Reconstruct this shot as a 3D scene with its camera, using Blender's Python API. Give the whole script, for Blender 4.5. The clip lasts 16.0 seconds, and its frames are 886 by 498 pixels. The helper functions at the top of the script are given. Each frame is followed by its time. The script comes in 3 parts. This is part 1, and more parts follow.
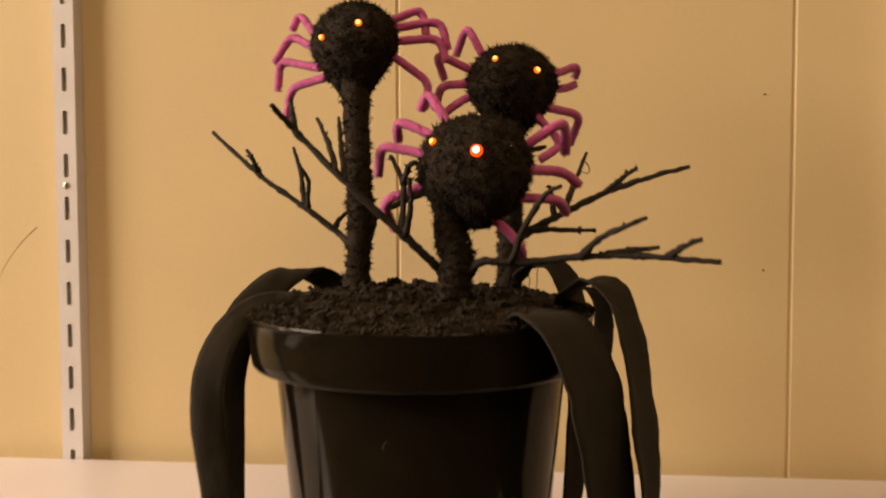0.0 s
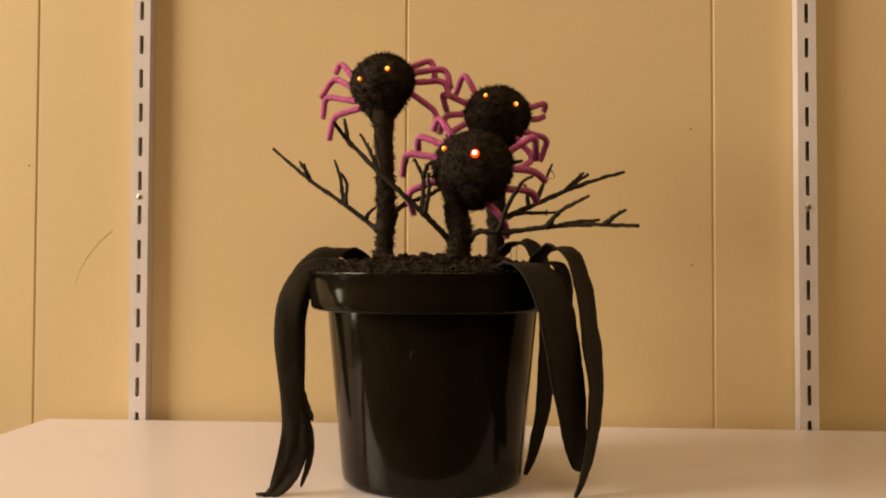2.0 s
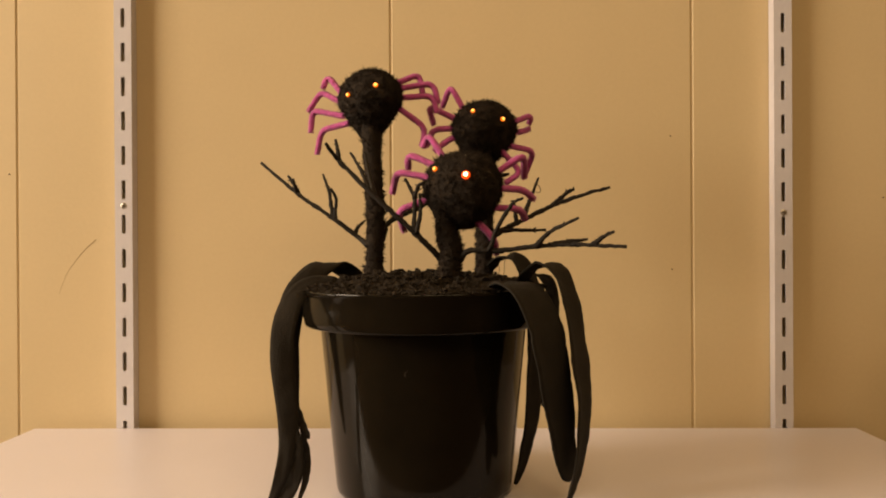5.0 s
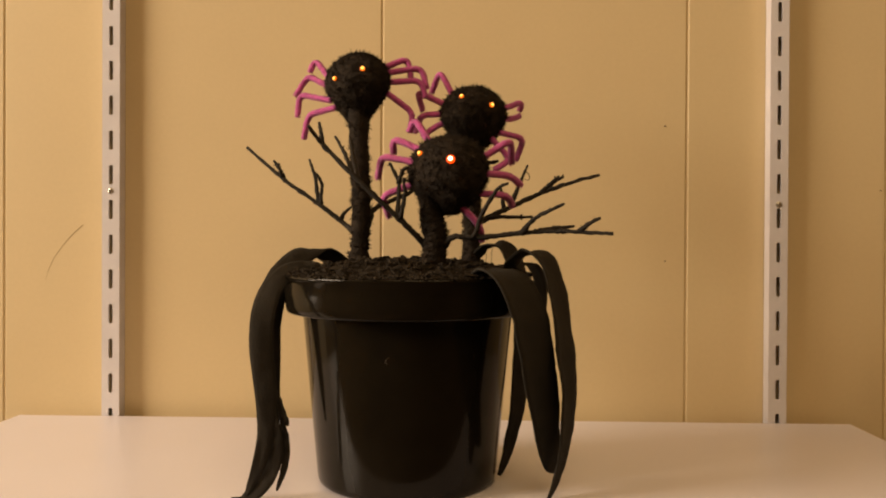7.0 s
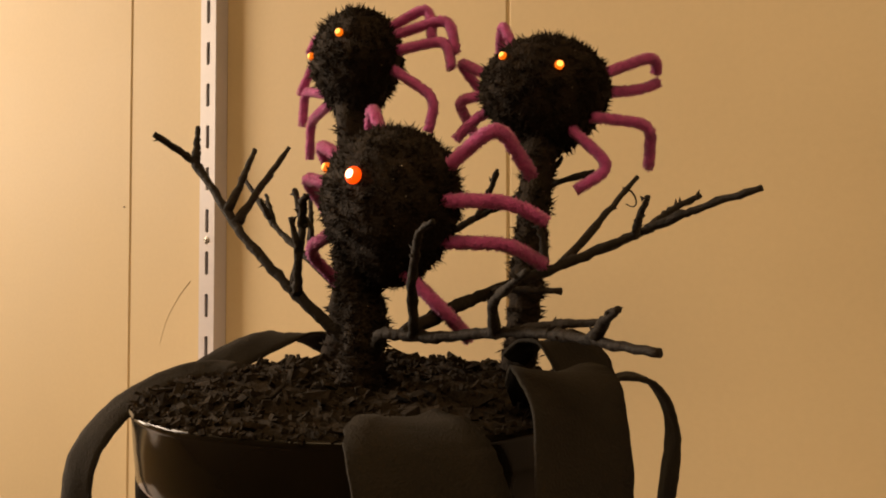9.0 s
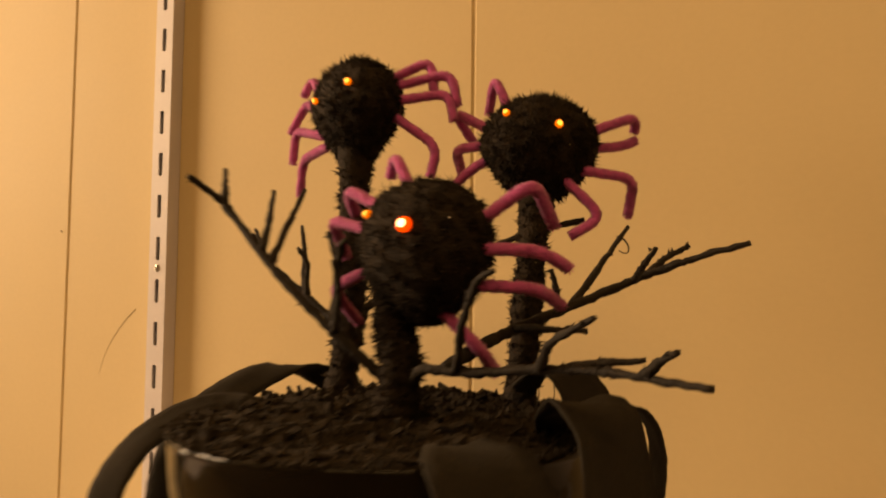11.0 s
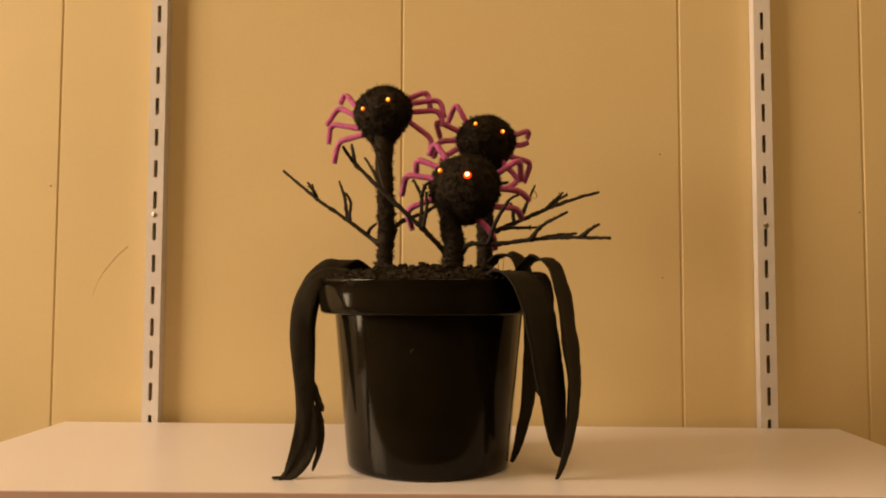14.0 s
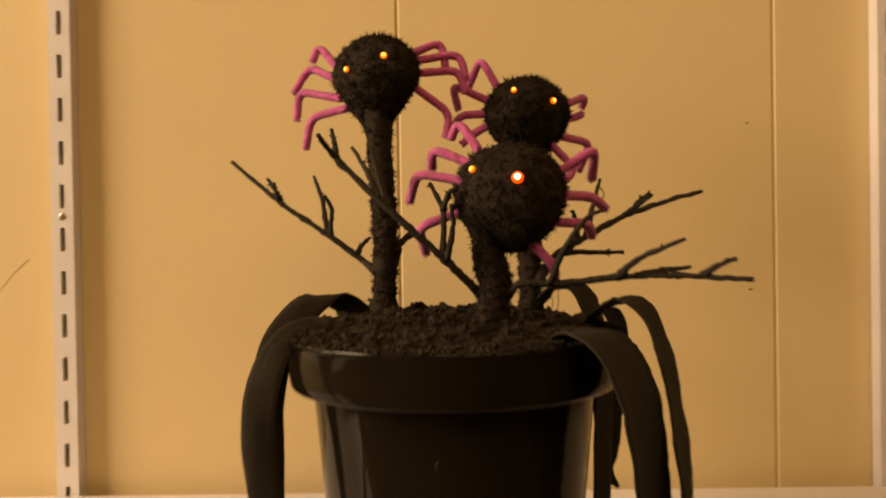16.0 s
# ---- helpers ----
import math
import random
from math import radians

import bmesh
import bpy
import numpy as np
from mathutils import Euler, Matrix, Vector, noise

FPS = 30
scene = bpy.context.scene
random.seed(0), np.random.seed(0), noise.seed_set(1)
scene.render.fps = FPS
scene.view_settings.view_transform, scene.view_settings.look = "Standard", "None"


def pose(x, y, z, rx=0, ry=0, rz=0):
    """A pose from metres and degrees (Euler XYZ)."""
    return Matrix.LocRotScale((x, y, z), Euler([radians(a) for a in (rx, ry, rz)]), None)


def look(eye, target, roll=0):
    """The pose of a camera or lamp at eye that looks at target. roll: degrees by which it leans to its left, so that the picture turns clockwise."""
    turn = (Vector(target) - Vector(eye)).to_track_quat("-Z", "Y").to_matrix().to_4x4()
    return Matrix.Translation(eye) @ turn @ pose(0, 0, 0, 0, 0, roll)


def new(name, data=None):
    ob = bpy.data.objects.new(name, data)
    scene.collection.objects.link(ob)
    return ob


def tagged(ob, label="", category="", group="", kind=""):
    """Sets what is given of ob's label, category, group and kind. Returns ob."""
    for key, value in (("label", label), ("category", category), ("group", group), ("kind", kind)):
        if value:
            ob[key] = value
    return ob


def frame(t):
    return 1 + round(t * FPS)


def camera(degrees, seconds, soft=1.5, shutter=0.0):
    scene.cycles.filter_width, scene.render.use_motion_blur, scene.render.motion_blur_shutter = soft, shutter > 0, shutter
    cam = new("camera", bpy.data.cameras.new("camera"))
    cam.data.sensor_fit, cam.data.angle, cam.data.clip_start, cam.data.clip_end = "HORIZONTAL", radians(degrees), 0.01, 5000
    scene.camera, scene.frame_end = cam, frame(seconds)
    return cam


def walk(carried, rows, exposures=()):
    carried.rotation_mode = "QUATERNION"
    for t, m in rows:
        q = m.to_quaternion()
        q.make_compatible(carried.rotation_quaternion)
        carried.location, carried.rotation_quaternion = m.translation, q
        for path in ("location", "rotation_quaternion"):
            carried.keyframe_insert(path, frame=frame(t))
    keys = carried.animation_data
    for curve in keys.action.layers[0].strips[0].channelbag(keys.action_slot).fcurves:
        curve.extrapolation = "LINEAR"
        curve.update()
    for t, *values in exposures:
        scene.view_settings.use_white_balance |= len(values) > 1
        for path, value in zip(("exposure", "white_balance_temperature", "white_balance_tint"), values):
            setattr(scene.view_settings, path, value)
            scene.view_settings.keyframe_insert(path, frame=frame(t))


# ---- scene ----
cam = camera(59.2, 16.0, soft=1.9, shutter=0.5)
PATH = [
    (0, (0.028, -0.575, 0.187), (-0.145, 1.416, 0.096), -0.1),
    (0.5, (0.03, -0.661, 0.157), (-0.119, 1.333, 0.113), -0.2),
    (1, (0.032, -0.722, 0.134), (-0.1, 1.274, 0.135), -0.1),
    (1.5, (0.028, -0.73, 0.132), (-0.092, 1.266, 0.152), 0.1),
    (2, (0.022, -0.726, 0.142), (-0.095, 1.27, 0.192), 0.2),
    (2.5, (0.013, -0.722, 0.153), (-0.092, 1.275, 0.2), -0.0),
    (3, (0.003, -0.732, 0.161), (-0.08, 1.266, 0.188), -0.3),
    (3.5, (0.011, -0.735, 0.164), (-0.059, 1.264, 0.173), -0.4),
    (6, (0.009, -0.74, 0.169), (-0.02, 1.26, 0.155), -0.0),
    (6.5, (0.017, -0.742, 0.169), (-0.007, 1.258, 0.147), 0.2),
    (7, (0.022, -0.727, 0.161), (-0.032, 1.272, 0.148), 0.3),
    (7.5, (0.027, -0.691, 0.168), (-0.143, 1.301, 0.147), 0.5),
    (8, (0.085, -0.577, 0.174), (-0.424, 1.357, 0.172), 0.6),
    (8.5, (0.145, -0.464, 0.186), (-0.75, 1.324, 0.199), -0.5),
    (8.7, (0.158, -0.426, 0.185), (-0.883, 1.281, 0.232), -0.1),
    (10.8, (0.144, -0.424, 0.19), (-0.8, 1.335, 0.313), 0.8),
    (11, (0.126, -0.47, 0.191), (-0.661, 1.365, 0.307), 0.6),
    (11.5, (0.105, -0.578, 0.181), (-0.447, 1.343, 0.259), 0.8),
    (12, (0.085, -0.684, 0.152), (-0.267, 1.285, 0.183), 1.2),
    (12.5, (0.051, -0.782, 0.132), (-0.157, 1.207, 0.178), 1.2),
    (13, (0.023, -0.802, 0.127), (-0.105, 1.192, 0.201), 0.9),
    (13.5, (0.017, -0.796, 0.127), (-0.071, 1.199, 0.229), 0.5),
    (14, (0.016, -0.791, 0.13), (-0.056, 1.205, 0.243), 0.2),
    (14.5, (0.016, -0.783, 0.133), (-0.056, 1.213, 0.233), -0.1),
    (15, (0.015, -0.771, 0.135), (-0.05, 1.227, 0.202), -0.1),
    (15.5, (-0.007, -0.701, 0.158), (-0.042, 1.299, 0.175), -0.1),
    (16, (-0.017, -0.59, 0.186), (-0.037, 1.41, 0.165), -0.9),
]
EXPOSURES = [(0, 0.12, 6500, 12), (1.5, 0.0, 6500, 11), (7.5, -0.02, 6500, 11), (8.7, -0.08, 6500, 13), (10.8, -0.14, 9600, 19), (11.5, -0.16, 9600, 19), (12.5, -0.08, 8600, 14),
             (13.5, -0.12, 8100, 11), (14.5, -0.08, 7900, 11), (16, 0.0, 8200, 11)]
walk(cam, [(t, look(eye, target, roll)) for t, eye, target, roll in PATH], exposures=EXPOSURES)

# ---- light ----
world = bpy.data.worlds.new("world")
scene.world = world
world.use_nodes = True
world.node_tree.nodes["Background"].inputs["Color"].default_value = (0.9, 0.75, 0.5, 1)
world.node_tree.nodes["Background"].inputs["Strength"].default_value = 0.02


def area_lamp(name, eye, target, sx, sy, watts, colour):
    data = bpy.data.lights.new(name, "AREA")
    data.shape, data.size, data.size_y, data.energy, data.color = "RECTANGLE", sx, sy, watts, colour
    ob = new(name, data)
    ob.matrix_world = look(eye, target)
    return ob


LEFT_TINT, FILL_TINT = (1.0, 0.81, 0.60), (1.0, 0.68, 0.335)
# lamps in two added, unseen west openings stand for the light from the left
area_lamp("left_light", (-2.105, -0.95, 0.885), (0.0, -0.95, 0.885), 1.0, 0.93, 70.0, LEFT_TINT)
# lower, narrow lamp added for the highlight on the pot's rim
area_lamp("narrow_left_light", (-2.105, -0.27, 0.15), (0.0, -0.27, 0.15), 0.25, 0.70, 7.0, LEFT_TINT)
# unseen warm fill, added overhead for the front faces and the right side
area_lamp("overhead_fill", (0.40, -1.35, 1.325), (0.40, -1.35, 0.0), 1.3, 0.8, 15.5, FILL_TINT)


# ---- materials ----
def material(name, colour, rough=0.6, metal=0.0, var=0.12, scale=40.0, bump=0.1, fine=300.0, spec=0.5, sheen=0.0, tint=None):
    m = bpy.data.materials.new(name)
    m.use_nodes = True
    nt = m.node_tree
    b = nt.nodes["Principled BSDF"]
    tc = nt.nodes.new("ShaderNodeTexCoord")
    n1 = nt.nodes.new("ShaderNodeTexNoise")
    n1.inputs["Scale"].default_value, n1.inputs["Detail"].default_value = scale, 5.0
    n2 = nt.nodes.new("ShaderNodeTexNoise")
    n2.inputs["Scale"].default_value, n2.inputs["Detail"].default_value = fine, 4.0
    nt.links.new(tc.outputs["Object"], n1.inputs["Vector"])
    nt.links.new(tc.outputs["Object"], n2.inputs["Vector"])
    ramp = nt.nodes.new("ShaderNodeValToRGB")
    lo = [c * (1 - var) for c in colour]
    hi = [min(1, c * (1 + var)) for c in (tint or colour)]
    ramp.color_ramp.elements[0].position, ramp.color_ramp.elements[1].position = 0.3, 0.7
    ramp.color_ramp.elements[0].color, ramp.color_ramp.elements[1].color = (*lo, 1), (*hi, 1)
    mix = nt.nodes.new("ShaderNodeMath")
    mix.operation = "MULTIPLY_ADD"
    mix.inputs[1].default_value = 0.35
    nt.links.new(n2.outputs["Fac"], mix.inputs[0])
    half = nt.nodes.new("ShaderNodeMath")
    half.operation = "MULTIPLY"
    half.inputs[1].default_value = 0.65
    nt.links.new(n1.outputs["Fac"], half.inputs[0])
    nt.links.new(half.outputs[0], mix.inputs[2])
    nt.links.new(mix.outputs[0], ramp.inputs["Fac"])
    nt.links.new(ramp.outputs["Color"], b.inputs["Base Color"])
    rr = nt.nodes.new("ShaderNodeMapRange")
    rr.inputs["To Min"].default_value, rr.inputs["To Max"].default_value = max(0.02, rough - 0.08), min(1, rough + 0.08)
    nt.links.new(n1.outputs["Fac"], rr.inputs["Value"])
    nt.links.new(rr.outputs["Result"], b.inputs["Roughness"])
    b.inputs["Metallic"].default_value = metal
    b.inputs["Specular IOR Level"].default_value = spec
    b.inputs["Sheen Weight"].default_value = sheen
    if bump:
        bp = nt.nodes.new("ShaderNodeBump")
        bp.inputs["Strength"].default_value, bp.inputs["Distance"].default_value = bump, 0.001
        nt.links.new(n2.outputs["Fac"], bp.inputs["Height"])
        nt.links.new(bp.outputs["Normal"], b.inputs["Normal"])
    return m


def glow(name, colour, strength):
    m = bpy.data.materials.new(name)
    m.use_nodes = True
    b = m.node_tree.nodes["Principled BSDF"]
    b.inputs["Base Color"].default_value = (0.20, 0.05, 0.01, 1)
    b.inputs["Emission Color"].default_value = (*colour, 1)
    b.inputs["Emission Strength"].default_value = strength
    return m


M_WALL = material("cream_wall_paint", (0.60, 0.475, 0.275), 0.62, var=0.04, scale=6, bump=0.12, fine=260, spec=0.35)
M_ROOM = material("plain_room_paint", (0.40, 0.32, 0.21), 0.8, var=0.06, scale=4, bump=0.1)
# kept dark so that the pot's front reflects little of the unseen room
M_DIM = material("dark_brown_unseen_wall", (0.105, 0.068, 0.038), 0.7, var=0.2, scale=8, bump=0.2)
M_FLOOR = material("dark_brown_unseen_floor", (0.16, 0.11, 0.07), 0.95, var=0.25, scale=30, bump=0.5)
M_STEEL = material("white_enamelled_steel", (0.60, 0.575, 0.60), 0.4, var=0.04, scale=30, bump=0.04)
M_SCREW = material("zinc_screw", (0.45, 0.42, 0.36), 0.4, metal=0.8, var=0.2, scale=200, bump=0.1)
M_SHELF = material("white_melamine", (0.69, 0.66, 0.725), 0.32, var=0.03, scale=12, bump=0.03, fine=500)
M_EDGE = material("pinkish_edge_band", (0.50, 0.345, 0.32), 0.5, var=0.05, scale=20, bump=0.05)
M_POT = material("black_glossy_plastic", (0.0088, 0.0068, 0.0042), 0.13, var=0.25, scale=25, bump=0.02, fine=90, spec=0.17)
M_SOIL = material("black_peat", (0.0190, 0.0135, 0.0080), 0.95, var=0.5, scale=160, bump=1.0, fine=600, spec=0.2)
M_FUZZ = material("black_glitter_fuzz", (0.0170, 0.0110, 0.0062), 0.8, var=0.6, scale=180, bump=1.0, fine=900, spec=0.18)
M_FELT = material("black_felt", (0.0180, 0.0146, 0.0102), 0.9, var=0.3, scale=60, bump=0.6, fine=1200, spec=0.25)
M_TWIG = material("black_painted_twig", (0.0125, 0.0088, 0.0056), 0.75, var=0.5, scale=150, bump=0.9, fine=500, spec=0.3)
M_CHENILLE = material("purple_chenille", (0.56, 0.090, 0.33), 0.9, var=0.3, scale=250, bump=0.8, fine=1500, sheen=0.4)
M_GLITTER = material("silver_glitter", (0.55, 0.52, 0.48), 0.25, metal=0.9, var=0.1, scale=500, bump=0.0)
M_LED = glow("amber_led", (1.0, 0.17, 0.003), 1.1)
M_CORE = glow("amber_led_core", (1.0, 0.46, 0.07), 2.6)
# the red glare around the brightest eye, put into the bulb's colour
M_LED_HALO = glow("red_halo_led", (1.0, 0.06, 0.001), 1.7)
M_CORE_HOT = glow("white_hot_led_core", (1.0, 0.70, 0.36), 5.0)
M_SCRATCH = material("scratched_plastic", (0.10, 0.08, 0.06), 0.6, var=0.2, scale=300, bump=0.1)
M_MARK = material("pencil_scuff", (0.40, 0.30, 0.165), 0.8, var=0.3, scale=200, bump=0.0)
M_NAIL = material("dark_nail_head", (0.15, 0.105, 0.06), 0.6, var=0.3, scale=300, bump=0.1)


# ---- mesh helpers ----
def part(name, bm, mat, parent=None, label="", smooth=True):
    me = bpy.data.meshes.new(name)
    bmesh.ops.recalc_face_normals(bm, faces=bm.faces)
    bm.to_mesh(me)
    bm.free()
    me.materials.append(mat)
    if smooth:
        for p in me.polygons:
            p.use_smooth = True
    ob = new(name, me)
    if parent:
        ob.parent = parent
    if label:
        ob["label"] = label
    return ob


def empty(name, label, category, group=""):
    ob = new(name)
    ob.empty_display_size = 0.02
    return tagged(ob, label, category, group)


def add_box(bm, x0, x1, y0, y1, z0, z1, bevel=0.0):
    v = [bm.verts.new((x, y, z)) for x in (x0, x1) for y in (y0, y1) for z in (z0, z1)]
    fs = [bm.faces.new([v[i] for i in f]) for f in ((0, 1, 3, 2), (4, 6, 7, 5), (0, 4, 5, 1), (2, 3, 7, 6), (0, 2, 6, 4), (1, 5, 7, 3))]
    if bevel:
        edges = list({e for f in fs for e in f.edges})
        bmesh.ops.bevel(bm, geom=edges, offset=bevel, segments=2, affect="EDGES", profile=0.5)


def box(name, dims, mat, parent=None, label="", bevel=0.0):
    bm = bmesh.new()
    add_box(bm, *dims, bevel)
    return part(name, bm, mat, parent, label, smooth=False)


def spline(points, steps, ease=0.5):
    """Samples of a smooth line through the points; a lower ease gives sharper bends."""
    p = [Vector(q) for q in points]
    p = [p[0] * 2 - p[1]] + p + [p[-1] * 2 - p[-2]]
    out = []
    for i in range(1, len(p) - 2):
        for k in range(steps):
            t = k / steps
            a, b, c, d = p[i - 1:i + 3]
            m0, m1 = (c - a) * ease, (d - b) * ease
            out.append((2 * t ** 3 - 3 * t * t + 1) * b + (t ** 3 - 2 * t * t + t) * m0 + (3 * t * t - 2 * t ** 3) * c + (t ** 3 - t * t) * m1)
    return out + [p[-2]]


def add_tube(bm, pts, radius, sides=8, wobble=0.0, rng=None):
    """A closed tube along pts; radius(u) for u from 0 to 1."""
    rings, n = [], len(pts)
    side = Vector((0.3, 0.9, 0.2))
    for i, p in enumerate(pts):
        d = (pts[min(i + 1, n - 1)] - pts[max(i - 1, 0)]).normalized()
        side = (side - d * side.dot(d)).normalized()
        up = d.cross(side)
        r = radius(i / (n - 1))
        ring = []
        for k in range(sides):
            a = 2 * math.pi * k / sides
            q = r * (1 + (rng.uniform(-wobble, wobble) if rng else 0))
            ring.append(bm.verts.new(p + (side * math.cos(a) + up * math.sin(a)) * q))
        rings.append(ring)
    for a, b in zip(rings, rings[1:]):
        for k in range(sides):
            bm.faces.new((a[k], a[(k + 1) % sides], b[(k + 1) % sides], b[k]))
    bm.faces.new(rings[0])
    bm.faces.new(rings[-1])


def add_bristle(bm, p, d, length, width, rng):
    """A tapering blade with three sides."""
    s = d.orthogonal().normalized()
    s = Matrix.Rotation(rng.uniform(0, 6.28), 3, d) @ s
    t = d.cross(s)
    base = [bm.verts.new(p + s * width), bm.verts.new(p - s * width * 0.5 + t * width * 0.87), bm.verts.new(p - s * width * 0.5 - t * width * 0.87)]
    tip = bm.verts.new(p + d * length)
    for i in range(3):
        bm.faces.new((base[i], base[(i + 1) % 3], tip))


def add_lathe(bm, cx, cy, profile, sides=96):
    rings = []
    for r, z in profile:
        rings.append([bm.verts.new((cx + r * math.cos(2 * math.pi * k / sides), cy + r * math.sin(2 * math.pi * k / sides), z)) for k in range(sides)])
    for a, b in zip(rings, rings[1:]):
        for k in range(sides):
            bm.faces.new((a[k], a[(k + 1) % sides], b[(k + 1) % sides], b[k]))
    return rings


# ---- room ----
tagged(box("wall_north", (-2.1, 1.6, 0.006, 0.1, -1.1, 1.4), M_WALL), "cream painted wall behind the grooved boards", "wall", kind="structure")
wall = bpy.data.objects["wall_north"]
# unseen wall, added dark to keep the pot's reflections low
tagged(box("wall_south", (-2.2, 1.7, -3.1, -3.0, -1.1, 1.4), M_DIM), "unseen dark brown wall added behind the viewer", "wall", kind="structure")
# unseen wall; its two openings are added around the left lamps
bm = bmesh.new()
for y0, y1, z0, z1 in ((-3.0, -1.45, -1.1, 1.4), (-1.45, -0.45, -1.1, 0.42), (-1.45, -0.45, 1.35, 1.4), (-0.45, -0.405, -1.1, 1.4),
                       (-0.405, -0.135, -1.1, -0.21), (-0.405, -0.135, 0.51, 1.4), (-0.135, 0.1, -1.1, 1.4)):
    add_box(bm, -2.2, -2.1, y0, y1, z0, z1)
tagged(part("wall_west", bm, M_WALL, smooth=False), "unseen cream painted side wall with two openings added for lamps", "wall", kind="structure")
# unseen too, and dark for the same reflections
tagged(box("wall_east", (1.6, 1.7, -3.0, 0.1, -1.1, 1.4), M_DIM), "unseen dark brown side wall", "wall", kind="structure")
# unseen floor and ceiling, added to box in the light
tagged(box("floor", (-2.2, 1.7, -3.1, 0.1, -1.2, -1.1), M_FLOOR), "unseen dark brown floor", "floor", kind="structure")
tagged(box("ceiling", (-2.2, 1.7, -3.1, 0.1, 1.4, 1.5), M_ROOM), "unseen plain ceiling added to close the room", "ceiling", kind="structure")
# housing added only to carry the overhead fill
tagged(box("fill_lamp_housing", (-0.27, 1.07, -1.77, -0.93, 1.33, 1.4), M_STEEL), "flat white housing added above the unseen fill lamp", "ceiling light", kind="structure")


def wall_board(x0, x1):
    """A flat board with chamfered long edges, which leave a groove between two boards."""
    bm = bmesh.new()
    c, d = 0.0017, 0.0011
    prof = [(x0, 0.006), (x0, d), (x0 + c * 0.35, d), (x0 + c, 0.0), (x1 - c, 0.0), (x1 - c * 0.35, d), (x1, d), (x1, 0.006)]
    lo = [bm.verts.new((x, y, -1.1)) for x, y in prof]
    hi = [bm.verts.new((x, y, 1.4)) for x, y in prof]
    for i in range(len(prof)):
        j = (i + 1) % len(prof)
        bm.faces.new((lo[i], lo[j], hi[j], hi[i]))
    bm.faces.new(lo)
    bm.faces.new(hi)
    return part("board", bm, M_WALL, wall, smooth=False)


JOINTS = [-2.1, -1.75, -1.4, -1.02, -0.70, -0.413, -0.0552, 0.2272, 0.409, 0.75, 1.10, 1.6]
for a, b in zip(JOINTS, JOINTS[1:]):
    wall_board(a, b)
for x, z in ((0.207, 0.271), (0.208, 0.146), (-0.421, 0.240), (0.404, 0.212)):
    bm = bmesh.new()
    bmesh.ops.create_cone(bm, cap_ends=True, segments=10, radius1=0.0008, radius2=0.0006, depth=0.0012, matrix=pose(x, -0.0003, z, 90))
    part("nail_head", bm, M_NAIL, wall, "small dark nail head")
bm = bmesh.new()
add_tube(bm, spline([(-0.338, 0, 0.177), (-0.351, 0, 0.165), (-0.366, 0, 0.145), (-0.374, 0, 0.125)], 6), lambda u: 0.0004 * (1 - 0.7 * u), 6)
part("scuff_mark", bm, M_MARK, wall, "thin curved pencil scuff")


def shelf_standard(x, first, screw, pitch):
    """A slotted steel upright: a channel with a row of slots, screwed to the wall."""
    th = empty("shelf_standard", "white enamelled slotted steel shelf upright screwed to wall", "shelf upright", "shelf uprights")
    w, yf, t, sw, sh = 0.0082, -0.0125, 0.0014, 0.0019, 0.0089
    bm = bmesh.new()
    z0, z1 = -0.62, 0.95
    n0 = math.ceil((z0 + 0.02 - first) / pitch)
    n1 = math.floor((z1 - 0.02 - first) / pitch)
    cuts = [first + k * pitch for k in range(n0, n1 + 1)]
    add_box(bm, x - w, x - sw, yf, yf + t, z0, z1)
    add_box(bm, x + sw, x + w, yf, yf + t, z0, z1)
    edges = [z0] + [v for c in cuts for v in (c - sh, c + sh)] + [z1]
    for a, b in zip(edges[::2], edges[1::2]):
        add_box(bm, x - sw, x + sw, yf, yf + t, a, b)
    for c in cuts:
        # the slots have rounded corners
        for sx in (-1, 1):
            for sz in (-1, 1):
                px, pz, q = x + sx * sw, c + sz * sh, 0.0012
                a = [bm.verts.new((u, v, k)) for v in (yf + 0.00005, yf + t) for u, k in ((px, pz), (px - sx * q, pz), (px - sx * q * 0.3, pz - sz * q * 0.3), (px, pz - sz * q))]
                for f in ((0, 1, 2, 3), (4, 5, 6, 7), (1, 2, 6, 5), (2, 3, 7, 6)):
                    bm.faces.new([a[i] for i in f])
    add_box(bm, x - w, x - w + t, yf + t, -0.0005, z0, z1)
    add_box(bm, x + w - t, x + w, yf + t, -0.0005, z0, z1)
    bmesh.ops.remove_doubles(bm, verts=bm.verts, dist=0.00005)
    part("channel", bm, M_STEEL, th, smooth=False)
    for z in (screw, screw - 0.6):
        bm = bmesh.new()
        bmesh.ops.create_uvsphere(bm, u_segments=16, v_segments=8, radius=0.0042, matrix=pose(x, yf + 0.0016, z) @ Matrix.Diagonal((1, 0.55, 1, 1)))
        sc = part("screw", bm, M_SCREW, th, "painted cross-head screw")
        # no recess is cut: dark bars give the cross slot's shade
        for a in (20, 110):
            bm = bmesh.new()
            add_box(bm, -0.0024, 0.0024, -0.0004, 0.0004, -0.0004, 0.0004)
            bmesh.ops.transform(bm, matrix=pose(x, yf - 0.0006, z, 0, a, 0), verts=bm.verts)
            part("slot", bm, M_NAIL, sc, "dark bar standing for the shade in the cross slot", smooth=False)
    return th


shelf_standard(-0.3056, 0.0303, 0.2085, 0.0322)
shelf_standard(0.3068, 0.0304, 0.198, 0.0311)

# the shelf, with its front edge band, and its two brackets
shelf = empty("shelf", "white melamine board shelf with a pinkish front edge", "shelf")
bm = bmesh.new()
ends = [(-0.391, -0.0132), (0.372, -0.0132), (0.372, -0.2695), (-0.391, -0.2845)]
